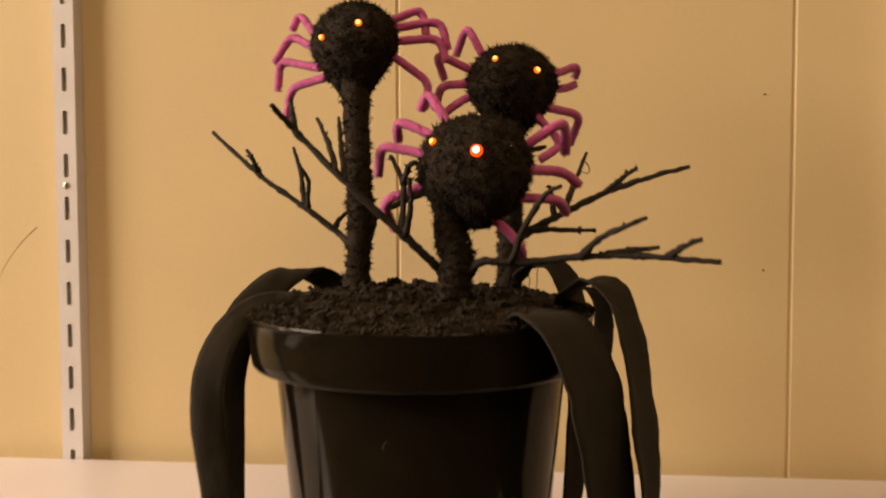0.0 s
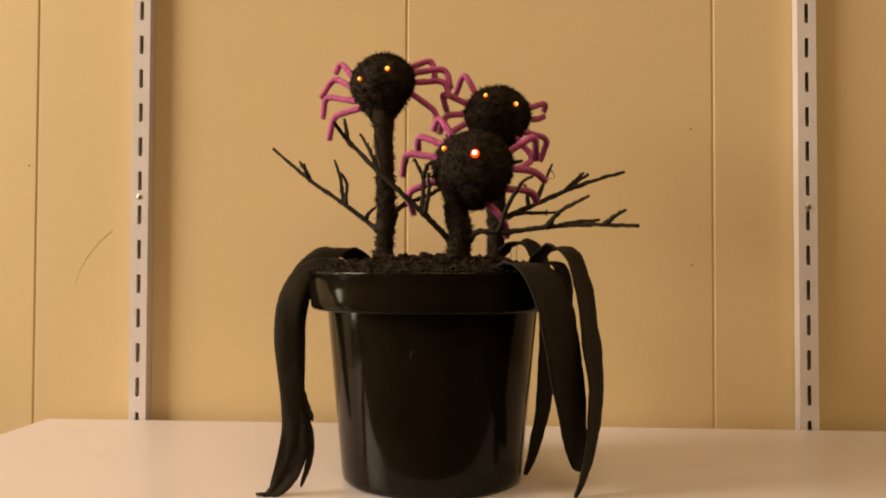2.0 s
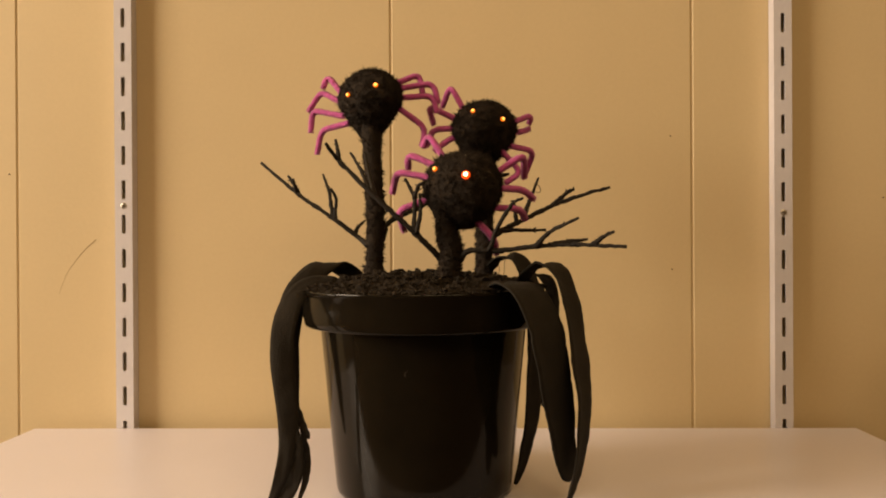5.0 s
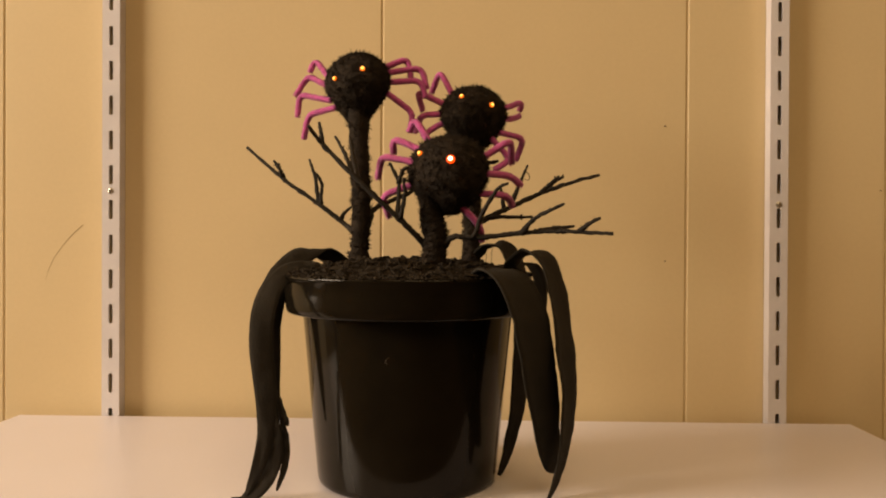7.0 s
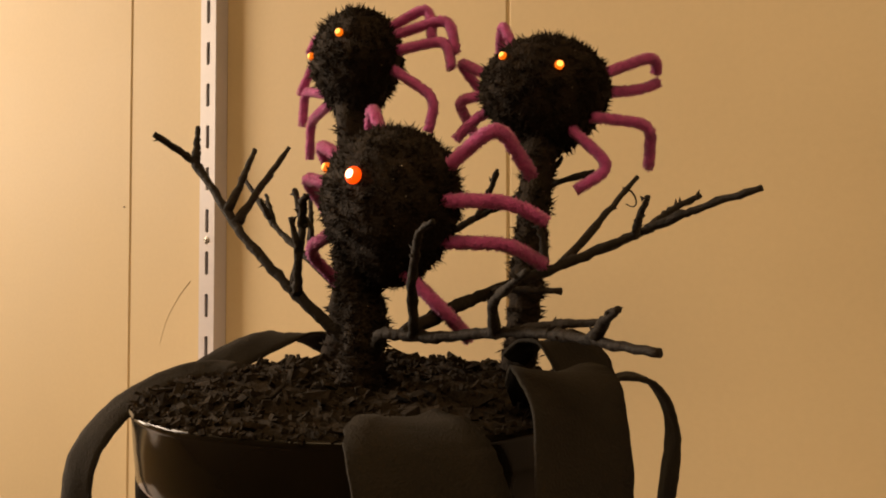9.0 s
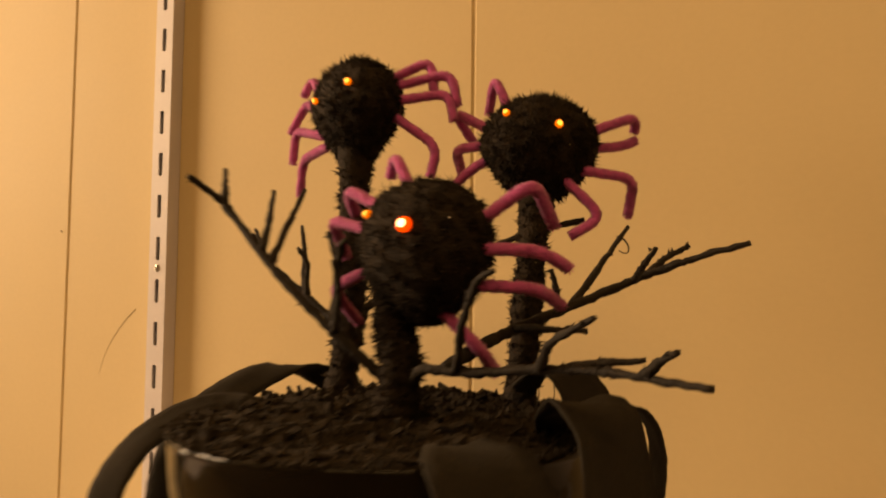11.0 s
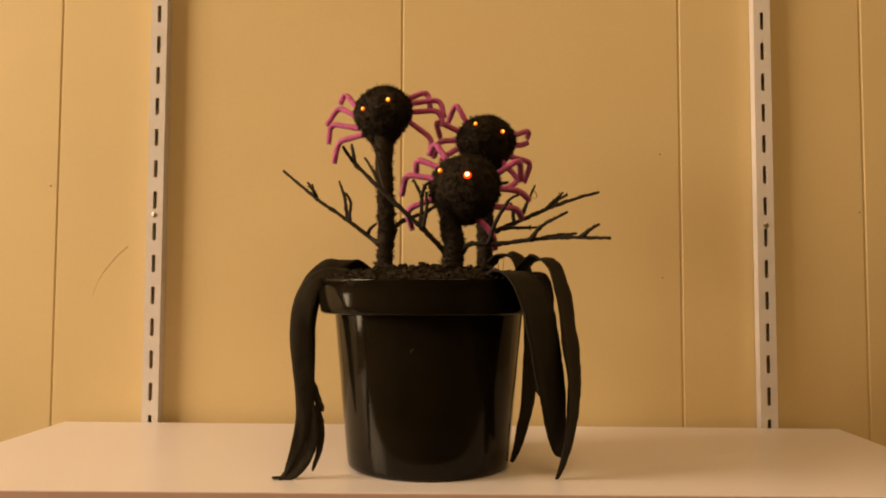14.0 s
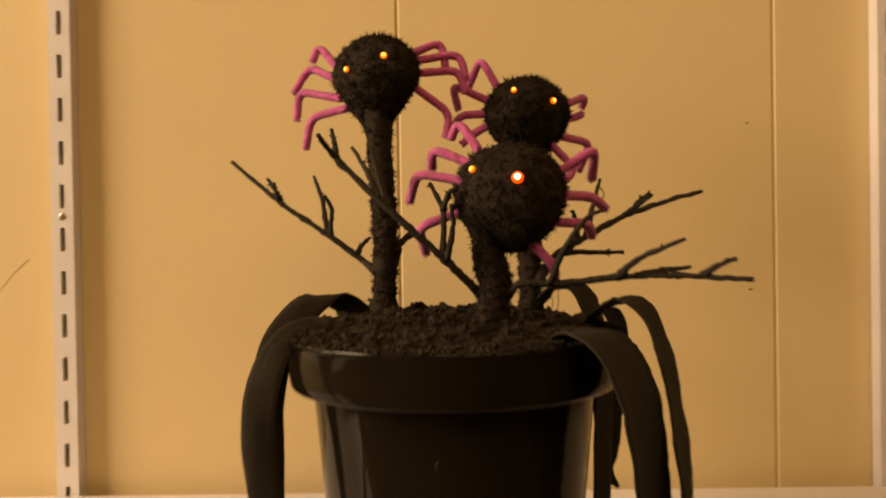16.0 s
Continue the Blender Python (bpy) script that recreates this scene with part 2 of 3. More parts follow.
lo = [bm.verts.new((x, y, -0.019)) for x, y in ends]
hi = [bm.verts.new((x, y, 0.0)) for x, y in ends]
bm.faces.new(lo)
bm.faces.new(hi)
for i in range(4):
    bm.faces.new((lo[i], lo[(i + 1) % 4], hi[(i + 1) % 4], hi[i]))
bmesh.ops.bevel(bm, geom=bm.edges[:], offset=0.0006, segments=2, affect="EDGES")
part("board", bm, M_SHELF, shelf, smooth=False)
bm = bmesh.new()
add_box(bm, -0.391, 0.371, -0.0008, 0.0, -0.0188, -0.0005)
for v in bm.verts:
    v.co.y += -0.2843 + (v.co.x + 0.391) / 0.762 * 0.015
part("edge_band", bm, M_EDGE, shelf, "pinkish brown edge band", smooth=False)


def shelf_bracket(x):
    th = empty("shelf_bracket", "white steel shelf bracket under the board", "shelf bracket", "shelf brackets")
    bm = bmesh.new()
    prof = [(-0.0127, -0.0195), (-0.266, -0.0195), (-0.270, -0.0260), (-0.267, -0.0340), (-0.250, -0.0455), (-0.210, -0.0500), (-0.135, -0.0550), (-0.050, -0.0860), (-0.0127, -0.1150)]
    a = [bm.verts.new((x - 0.002, y, z)) for y, z in prof]
    b = [bm.verts.new((x + 0.002, y, z)) for y, z in prof]
    bm.faces.new(a)
    bm.faces.new(b)
    for i in range(len(prof)):
        j = (i + 1) % len(prof)
        bm.faces.new((a[i], a[j], b[j], b[i]))
    part("arm", bm, M_STEEL, th, smooth=False)
    bm = bmesh.new()
    add_box(bm, x - 0.0055, x + 0.0055, -0.266, -0.030, -0.0214, -0.0195)
    part("flange", bm, M_STEEL, th, smooth=False)
    bm = bmesh.new()
    add_box(bm, x - 0.0045, x + 0.0045, -0.2735, -0.2702, -0.036, -0.0195, 0.0008)
    part("end_lip", bm, M_STEEL, th, smooth=False)


shelf_bracket(-0.3055)
shelf_bracket(0.3055)

# ---- plant pot ----
PX, PY = -0.0165, -0.189
bm = bmesh.new()
prof = [(0.0, 0.0015), (0.052, 0.0015), (0.0550, 0.0), (0.0585, 0.0003), (0.0605, 0.002), (0.0613, 0.005)]
prof += [(0.0613 + 0.0102 * u, 0.005 + 0.1085 * u) for u in (0.1, 0.25, 0.4, 0.55, 0.7, 0.85, 1.0)]
prof += [(0.0716, 0.1160), (0.0700, 0.1160), (0.0690, 0.112), (0.0590, 0.006), (0.0, 0.005)]
add_lathe(bm, PX, PY, prof)
bmesh.ops.remove_doubles(bm, verts=bm.verts, dist=0.00003)
pot = empty("plant_pot", "glossy black plastic plant pot standing on the shelf", "plant pot")
part("body", bm, M_POT, pot)
bm = bmesh.new()
prof = [(0.0712, 0.1146), (0.0722, 0.1142), (0.0800, 0.1146), (0.0818, 0.1152), (0.0828, 0.1166)]
prof += [(0.0832, 0.121), (0.0838, 0.128), (0.0844, 0.1368), (0.0848, 0.1374), (0.0852, 0.1384), (0.0850, 0.1395), (0.0844, 0.1400), (0.0832, 0.1396), (0.0824, 0.138)]
prof += [(0.0810, 0.124), (0.0790, 0.1185), (0.0712, 0.1165), (0.0712, 0.1146)]
add_lathe(bm, PX, PY, prof)
bmesh.ops.remove_doubles(bm, verts=bm.verts, dist=0.00003)
part("rim", bm, M_POT, pot, "flared glossy rim band")
bm = bmesh.new()
arc = []
for k in range(9):
    a, z = -1.66 - 0.034 * math.sin(k / 8 * 2.6), 0.0925 - 0.0047 * k / 8
    r = 0.0613 + 0.0102 * (z - 0.005) / 0.1085
    arc.append(Vector((PX + r * math.cos(a), PY + r * math.sin(a), z)))
add_tube(bm, arc, lambda u: 0.00014 * math.sin(0.3 + 2.5 * u), 6)
part("scratch", bm, M_SCRATCH, pot, "small pale crescent scratch")

# ---- peat ----
rng = random.Random(4)


def soil_height(x, y):
    r = math.hypot(x - PX, y - PY)
    return 0.1400 + 0.0085 * (1 - (r / 0.0826) ** 2) + 0.0042 * (1 - 0.6 * (r / 0.0826) ** 4) * noise.noise(Vector((x * 90, y * 90, 1.3))) + 0.0016 * noise.noise(Vector((x * 260, y * 260, 4.1)))


bm = bmesh.new()
rings = [[bm.verts.new((PX, PY, soil_height(PX, PY)))]]
for i in range(1, 27):
    r = 0.0826 * i / 26
    ring = []
    for k in range(90):
        a = 2 * math.pi * k / 90
        x, y = PX + r * math.cos(a), PY + r * math.sin(a)
        ring.append(bm.verts.new((x, y, soil_height(x, y))))
    rings.append(ring)
for k in range(90):
    bm.faces.new((rings[0][0], rings[1][k], rings[1][(k + 1) % 90]))
for a, b in zip(rings[1:], rings[2:]):
    for k in range(90):
        bm.faces.new((a[k], a[(k + 1) % 90], b[(k + 1) % 90], b[k]))
low = [bm.verts.new((v.co.x, v.co.y, 0.1235)) for v in rings[-1]]
for v in low:
    v.co.x, v.co.y = PX + (v.co.x - PX) * 0.975, PY + (v.co.y - PY) * 0.975
for k in range(90):
    bm.faces.new((rings[-1][k], rings[-1][(k + 1) % 90], low[(k + 1) % 90], low[k]))
bm.faces.new(low)
soil = tagged(part("soil", bm, M_SOIL), "loose black peat with shreds of bark filling the pot", "soil", kind="stuff")


def add_chip(bm, p, l, w, h, turn):
    m = Matrix.Translation(p) @ turn
    v = []
    for x, y, z in ((-1, -0.6, -1), (1, -0.3, -1), (0.8, 0.5, -1), (-0.7, 0.8, -1), (-0.8, -0.4, 1), (0.7, -0.5, 1), (0.9, 0.4, 1), (-0.9, 0.5, 1)):
        v.append(bm.verts.new(m @ Vector((x * l * rng.uniform(0.8, 1.2), y * w * rng.uniform(0.8, 1.2), z * h))))
    for f in ((0, 1, 2, 3), (4, 5, 6, 7), (0, 1, 5, 4), (1, 2, 6, 5), (2, 3, 7, 6), (3, 0, 4, 7)):
        bm.faces.new([v[i] for i in f])


bm = bmesh.new()
for i in range(3400):
    a, r = rng.uniform(0, 6.283), 0.0836 * math.sqrt(rng.random())
    x, y = PX + r * math.cos(a), PY + r * math.sin(a)
    l = rng.uniform(0.0006, 0.0019) if rng.random() < 0.975 else rng.uniform(0.0026, 0.0048)
    turn = Euler((rng.uniform(-0.8, 0.8), rng.uniform(-0.6, 0.6), rng.uniform(0, 6.28))).to_matrix().to_4x4()
    add_chip(bm, Vector((x, y, soil_height(x, y) + l * 0.3)), l, l * rng.uniform(0.3, 0.8), l * (rng.uniform(0.35, 0.75) if l < 0.002 else rng.uniform(0.12, 0.3)), turn)
# larger lumps and splinters of bark that stand up from the peat
for i in range(150):
    a, r = rng.uniform(0, 6.283), 0.080 * math.sqrt(rng.random())
    x, y = PX + r * math.cos(a), PY + r * math.sin(a)
    l = rng.uniform(0.0030, 0.0062)
    turn = Euler((rng.uniform(-0.5, 0.5), rng.uniform(-0.7, 0.3), rng.uniform(0, 6.28))).to_matrix().to_4x4()
    if rng.random() < 0.45:
        add_chip(bm, Vector((x, y, soil_height(x, y) + 0.0012)), l, l * rng.uniform(0.15, 0.3), l * rng.uniform(0.10, 0.2), turn)
    else:
        add_chip(bm, Vector((x, y, soil_height(x, y) + 0.0006)), l * 0.62, l * rng.uniform(0.4, 0.6), l * rng.uniform(0.28, 0.42), turn)
# crumbs that have spilled on to the lip of the pot
for i in range(320):
    a, r = rng.uniform(0, 6.283), rng.uniform(0.0822, 0.0853)
    l = rng.uniform(0.0007, 0.0018)
    turn = Euler((rng.uniform(-0.5, 0.5), rng.uniform(-0.5, 0.5), rng.uniform(0, 6.28))).to_matrix().to_4x4()
    add_chip(bm, Vector((PX + r * math.cos(a), PY + r * math.sin(a), 0.1398 + l * 0.4)), l, l * rng.uniform(0.4, 0.9), l * rng.uniform(0.3, 0.6), turn)
tagged(part("bark_shreds", bm, M_SOIL, soil, smooth=False), kind="stuff")


# ---- spider flowers ----
def add_fuzz(bm, place, count, length, width, rng):
    """Tufts of short stray bristles; place() gives a point and its outward direction."""
    for i in range(count // 6):
        p, d = place()
        lean = (d + Vector((rng.gauss(0, 0.5), rng.gauss(0, 0.5), rng.gauss(0, 0.5)))).normalized()
        tall = length * rng.choice((0.35, 0.4, 0.5, 0.6, 0.8, 1.3))
        for k in range(6):
            q = p + Vector((rng.gauss(0, 1), rng.gauss(0, 1), rng.gauss(0, 1))) * 0.0006
            e = (lean + Vector((rng.gauss(0, 0.35), rng.gauss(0, 0.35), rng.gauss(0, 0.35)))).normalized()
            add_bristle(bm, q, e, tall * rng.uniform(0.6, 1.2), width * rng.uniform(0.7, 1.6), rng)


def chenille_leg(name, points, parent, rng):
    """A bent pipe cleaner: a thin core with a dense pile."""
    a, k, t = (Vector(p) for p in points)
    k1, k2 = k + (a - k).normalized() * min(0.007, (a - k).length * 0.6), k + (t - k).normalized() * min(0.007, (t - k).length * 0.6)
    pts = [a + (k1 - a) * u for u in (0, 0.33, 0.66)]
    pts += [k1 * (1 - u) ** 2 + 2 * k * u * (1 - u) + k2 * u * u for u in (0, 0.25, 0.5, 0.75, 1)]
    pts += [k2 + (t - k2) * u for u in (0.33, 0.66, 1)]
    line = []
    for p, q in zip(pts, pts[1:]):
        n = max(1, round((q - p).length / 0.0012))
        line += [p + (q - p) * i / n for i in range(n)]
    line.append(pts[-1])
    bm = bmesh.new()
    add_tube(bm, line, lambda u: 0.0021 if 0.02 < u < 0.97 else 0.0010, 9, 0.16, rng)
    for i in range(len(line) * 40):
        j = rng.randrange(len(line) - 1)
        d = (line[j + 1] - line[j]).normalized()
        out = d.orthogonal().normalized()
        out = Matrix.Rotation(rng.uniform(0, 6.283), 3, d) @ out
        p = line[j].lerp(line[j + 1], rng.random()) + out * 0.0016
        add_bristle(bm, p, (out + d * rng.uniform(-0.5, 0.5)).normalized(), rng.uniform(0.0006, 0.0015), 0.00028, rng)
    return part(name, bm, M_CHENILLE, parent)


def spider_flower(label, centre, axes, facing, base, eyes, sizes, legs, seed, bow=0.0, join=0.0, thick=0.0060, pear=0.5):
    rng = random.Random(seed)
    c, b, radius = Vector(centre), Vector(base), axes[2]
    th = empty("spider_flower", label, "spider ornament", "spider flowers in the pot")
    # stem: widens into the neck under the head
    q1, q2 = b.lerp(c, 0.3) + Vector((bow, 0, 0)), b.lerp(c, 0.55) + Vector((bow * 0.6, 0, 0))
    top = c - (c - q2).normalized() * radius * 0.45 + Vector((join, 0, 0))
    q2 = q2 + Vector((join * 0.8, 0, 0))
    line = spline([b - Vector((0, 0, 0.006)), q1, q2, top], 18)

    def stem_r(u):
        r = thick + 0.0009 * noise.noise(Vector((u * 9, seed, 0))) + 0.0007 * noise.noise(Vector((u * 31, seed, 2))) + 0.0016 * max(0, 0.15 - u) / 0.15
        return r + max(0, (u - 0.74) / 0.26) ** 1.8 * 0.0030
    bm = bmesh.new()
    add_tube(bm, line, stem_r, 18, 0.10, rng)

    def on_stem():
        u = rng.random()
        i = min(int(u * (len(line) - 1)), len(line) - 2)
        d = (line[i + 1] - line[i]).normalized()
        out = Matrix.Rotation(rng.uniform(0, 6.283), 3, d) @ d.orthogonal().normalized()
        return line[i] + out * stem_r(i / (len(line) - 1)) * 0.92, out
    add_fuzz(bm, on_stem, 6000, 0.0030, 0.00034, rng)
    part("stem", bm, M_FUZZ, th)
    # head: a lumpy, slightly flattened ball with a bristly coat
    turn = Matrix.Rotation(radians(facing), 3, "Z")
    shape = turn @ Matrix.Diagonal(axes)
    back = shape.inverted()
    places = []
    for x, z in eyes:
        lo, hi = 0.0, -0.04
        for k in range(40):
            y = (lo + hi) / 2
            if (back @ Vector((x, y, z))).length < 1:
                lo = y
            else:
                hi = y
        places.append(Vector((x, lo, z)))
    bm = bmesh.new()
    bmesh.ops.create_icosphere(bm, subdivisions=5, radius=1.0)

    def swell(d):
        """The head draws in towards its neck, like a rose hip, and is a little flat on top."""
        low, high = max(0.0, -d.z), max(0.0, d.z)
        w = 1 - 0.62 * pear * low ** 1.25
        return Vector((d.x * w, d.y * w, d.z * (1 + 0.26 * pear * low - 0.05 * high * high)))
    for v in bm.verts:
        d = v.co.normalized()
        k = 1 + 0.05 * noise.noise(d * 2.2 + Vector((seed, 0, 0))) + 0.035 * noise.noise(d * 6 + Vector((0, seed, 0))) + 0.014 * noise.noise(d * 22)
        v.co = c + shape @ swell(d) * k

    def on_head():
        while True:
            d = Vector((rng.gauss(0, 1), rng.gauss(0, 1), rng.gauss(0, 1))).normalized()
            p = shape @ swell(d)
            if all((p - e).length > 0.0034 for e in places):
                return c + p * 0.975, p.normalized()
    add_fuzz(bm, on_head, 14400, 0.0030, 0.00032, rng)
    head = part("head", bm, M_FUZZ, th)
    for e, size in zip(places, sizes):
        d = (back.transposed() @ (back @ e)).normalized()
        bm = bmesh.new()
        m = Matrix.Translation(c + e * 1.02 + d * 0.0005) @ d.to_track_quat("Z", "Y").to_matrix().to_4x4()
        bmesh.ops.create_uvsphere(bm, u_segments=18, v_segments=10, radius=size, matrix=m @ Matrix.Diagonal((1, 1, 0.75, 1)))
        # the largest bulb wears its red glare as a coloured shell
        hot = size > 0.0022
        eye = part("eye", bm, M_LED_HALO if hot else M_LED, head, "bright bulb with a red halo put into its colour" if hot else "lit amber bulb")
        bm = bmesh.new()
        bmesh.ops.create_uvsphere(bm, u_segments=14, v_segments=8, radius=size * (0.60 if hot else 0.70), matrix=m @ Matrix.Translation((0, 0, size * 0.45)) @ Matrix.Diagonal((1, 1, 0.7, 1)))
        part("bulb_tip", bm, M_CORE_HOT if hot else M_CORE, eye, "white-hot bulb tip" if hot else "glowing yellow bulb tip")
    bm = bmesh.new()
    for i in range(46):
        p, d = on_head() if i < 30 else on_stem()
        s = d.orthogonal().normalized() * rng.uniform(0.00018, 0.00034)
        t = d.cross(s)
        p = p + d * rng.uniform(0.0006, 0.0016)
        v = [bm.verts.new(p + q) for q in (s, t, -s, -t)] + [bm.verts.new(p + d * 0.0001)]
        bm.faces.new(v[:4])
        for k in range(4):
            bm.faces.new((v[k], v[(k + 1) % 4], v[4]))
    tagged(part("glitter", bm, M_GLITTER, th, "tiny silver glitter flakes", smooth=False), kind="stuff")
    for pts in legs:
        a = Vector(pts[0])
        root = c + shape @ (back @ (a - c)).normalized() * 0.9
        chenille_leg("leg", (root, pts[1], pts[2]), th, rng)
    return th


LEGS_A = [
    ((-0.0809, -0.144, 0.2849), (-0.0928, -0.132, 0.3019), (-0.0959, -0.136, 0.2908)),
    ((-0.0812, -0.142, 0.2787), (-0.0988, -0.128, 0.2903), (-0.1089, -0.128, 0.2739)),
    ((-0.078, -0.144, 0.2678), (-0.1055, -0.128, 0.2758), (-0.1069, -0.128, 0.2579)),
    ((-0.073, -0.146, 0.2636), (-0.098, -0.132, 0.2594), (-0.102, -0.128, 0.2409)),
    ((-0.0343, -0.15, 0.2943), (-0.0206, -0.144, 0.2999), (-0.0182, -0.146, 0.2838)),
    ((-0.0315, -0.15, 0.2905), (-0.0098, -0.145, 0.2924), (-0.0066, -0.146, 0.2761)),
    ((-0.0315, -0.15, 0.2811), (-0.0103, -0.146, 0.2828), (-0.0074, -0.148, 0.2691)),
    ((-0.0352, -0.15, 0.2727), (-0.0159, -0.146, 0.2584), (-0.0191, -0.148, 0.244)),
]
LEGS_B = [
    ((-0.0044, -0.1967, 0.235), (-0.0123, -0.1968, 0.2466), (-0.0163, -0.1925, 0.2371)),
    ((-0.0112, -0.2184, 0.2263), (-0.0258, -0.2111, 0.2312), (-0.0256, -0.2029, 0.2215)),
    ((-0.0148, -0.222, 0.2154), (-0.033, -0.2098, 0.2192), (-0.038, -0.1884, 0.206)),
    ((-0.015, -0.2148, 0.199), (-0.0327, -0.2092, 0.1929), (-0.0296, -0.192, 0.179)),
    ((0.0347, -0.2206, 0.2171), (0.052, -0.2206, 0.229), (0.0536, -0.2006, 0.215)),
    ((0.0334, -0.2254, 0.2064), (0.0527, -0.2128, 0.2062), (0.06, -0.204, 0.2)),
    ((0.0273, -0.2178, 0.1958), (0.0503, -0.21, 0.1935), (0.0548, -0.1938, 0.187)),
    ((0.0184, -0.2239, 0.1873), (0.0322, -0.22, 0.1735), (0.034, -0.206, 0.163)),
]
LEGS_C = [
    ((0.008, -0.1246, 0.2776), (0.0025, -0.1213, 0.2953), (-0.0045, -0.11, 0.28)),
    ((0.0057, -0.14, 0.266), (-0.0145, -0.1309, 0.2777), (-0.0112, -0.113, 0.266)),
    ((0.003, -0.14, 0.259), (-0.0107, -0.138, 0.2585), (-0.017, -0.112, 0.249)),
    ((0.0053, -0.14, 0.252), (-0.0024, -0.14, 0.248), (-0.0101, -0.14, 0.241)),
    ((0.0525, -0.1237, 0.2654), (0.0675, -0.1101, 0.2735), (0.0655, -0.104, 0.267)),
    ((0.0514, -0.1162, 0.2587), (0.06, -0.108, 0.26), (0.0665, -0.1024, 0.264)),
    ((0.0482, -0.133, 0.2455), (0.0682, -0.12, 0.2432), (0.0625, -0.106, 0.2275)),
    ((0.043, -0.14, 0.239), (0.0572, -0.134, 0.2252), (0.0439, -0.14, 0.2165)),
]

spider_flower("tall black bristly spider flower with purple chenille legs and amber eyes", (-0.0580, -0.1470, 0.2780), (0.0258, 0.0190, 0.0252), -27, (-0.0545, -0.1640, 0.1460),
              ((-0.0142, 0.0030), (0.0062, 0.0085)), (0.0017, 0.0019), LEGS_A, 1, 0.0025, 0.0, 0.0064, 0.9)
spider_flower("low front black spider flower with purple chenille legs and amber eyes", (0.0112, -0.2185, 0.2072), (0.0272, 0.0205, 0.0252), -26, (0.0005, -0.2230, 0.1460),
              ((-0.0170, 0.0112), (0.0022, 0.0064)), (0.0018, 0.0028), LEGS_B, 2, 0.0, -0.0075, 0.0069, 0.25)
spider_flower("rear black bristly spider flower with purple chenille legs and amber eyes", (0.0288, -0.1342, 0.2575), (0.0262, 0.0205, 0.0232), 33, (0.0270, -0.1575, 0.1460),
              ((-0.009, 0.0115), (0.0125, 0.0060)), (0.0017, 0.0019), LEGS_C, 3, pear=0.35)


# ---- twigs ----
def add_buds(bm, line, count, rng):
    """Small knobs and pointed buds along a twig."""
    for k in range(count):
        i = rng.randrange(3, len(line) - 1)
        d = (line[i] - line[i - 1]).normalized()
        out = Matrix.Rotation(rng.uniform(0, 6.283), 3, d) @ d.orthogonal().normalized()
        add_bristle(bm, line[i] + out * 0.0008, (out + d * rng.uniform(0.2, 1.6)).normalized(), rng.uniform(0.0012, 0.0026), rng.uniform(0.0006, 0.0010), rng)


def knotted(line, rng):
    """Small kinks where buds have sat, so that no shoot runs true."""
    return [line[0]] + [p + Vector((rng.gauss(0, 1), rng.gauss(0, 1), rng.gauss(0, 1))) * 0.00013 for p in line[1:-1]] + [line[-1]]


def twig(label, main, shoots, seed):
    rng = random.Random(seed)
    th = empty("twig", label, "twig", "twigs in the pot")
    bm = bmesh.new()
    add_tube(bm, knotted(spline(main, 12, 0.3), rng), lambda u: 0.0023 - 0.0012 * u + 0.0007 * max(0, noise.noise(Vector((u * 16, seed, 0)))), 9, 0.20, rng)
    add_buds(bm, spline(main, 12, 0.3), 16, rng)
    part("branch", bm, M_TWIG, th)
    for s in shoots:
        bm = bmesh.new()
        add_tube(bm, knotted(spline(s, 8, 0.35), rng), lambda u: 0.0017 - 0.0009 * u + 0.0006 * max(0, noise.noise(Vector((u * 9, seed, s[0][0] * 90)))), 8, 0.20, rng)
        add_buds(bm, spline(s, 8, 0.35), 5, rng)
        part("shoot", bm, M_TWIG, th)
    return th


twig("black painted twig reaching up from beside the tall stem",
     [(-0.0530, -0.160, 0.1640), (-0.0605, -0.152, 0.1705), (-0.0672, -0.145, 0.1752), (-0.0861, -0.145, 0.1897), (-0.113, -0.142, 0.208), (-0.1455, -0.13, 0.2346)],
     [[(-0.087, -0.145, 0.1902), (-0.0907, -0.14, 0.2104), (-0.0965, -0.134, 0.225)],
      [(-0.0856, -0.145, 0.1897), (-0.0844, -0.147, 0.2049), (-0.0882, -0.15, 0.213)],
      [(-0.113, -0.142, 0.208), (-0.1163, -0.14, 0.2139), (-0.1231, -0.137, 0.2238)],
      [(-0.1154, -0.142, 0.2113), (-0.1172, -0.147, 0.2206)],
      [(-0.0709, -0.143, 0.1785), (-0.069, -0.14, 0.1834), (-0.0637, -0.137, 0.1888)]], 11)
twig("black forked twig rising from the front stem",
     [(0.0015, -0.216, 0.1540), (-0.0070, -0.2215, 0.1640), (-0.019, -0.228, 0.1765), (-0.0409, -0.2315, 0.1965), (-0.0689, -0.2285, 0.2243), (-0.0757, -0.242, 0.2342)],
     [[(-0.0689, -0.2285, 0.2243), (-0.0704, -0.227, 0.2316), (-0.072, -0.225, 0.2393)],
      [(-0.0499, -0.231, 0.2063), (-0.057, -0.216, 0.2208), (-0.0652, -0.2026, 0.2328)],
      [(-0.0458, -0.231, 0.2014), (-0.0526, -0.208, 0.2212), (-0.0571, -0.192, 0.2345)],
      [(-0.0209, -0.229, 0.178), (-0.0204, -0.225, 0.1999), (-0.0267, -0.222, 0.2135)],
      [(-0.0204, -0.225, 0.1999), (-0.0177, -0.228, 0.2077), (-0.014, -0.23, 0.2102)],
      [(-0.0189, -0.229, 0.1772), (-0.0159, -0.232, 0.191), (-0.0165, -0.235, 0.2027)]], 12)
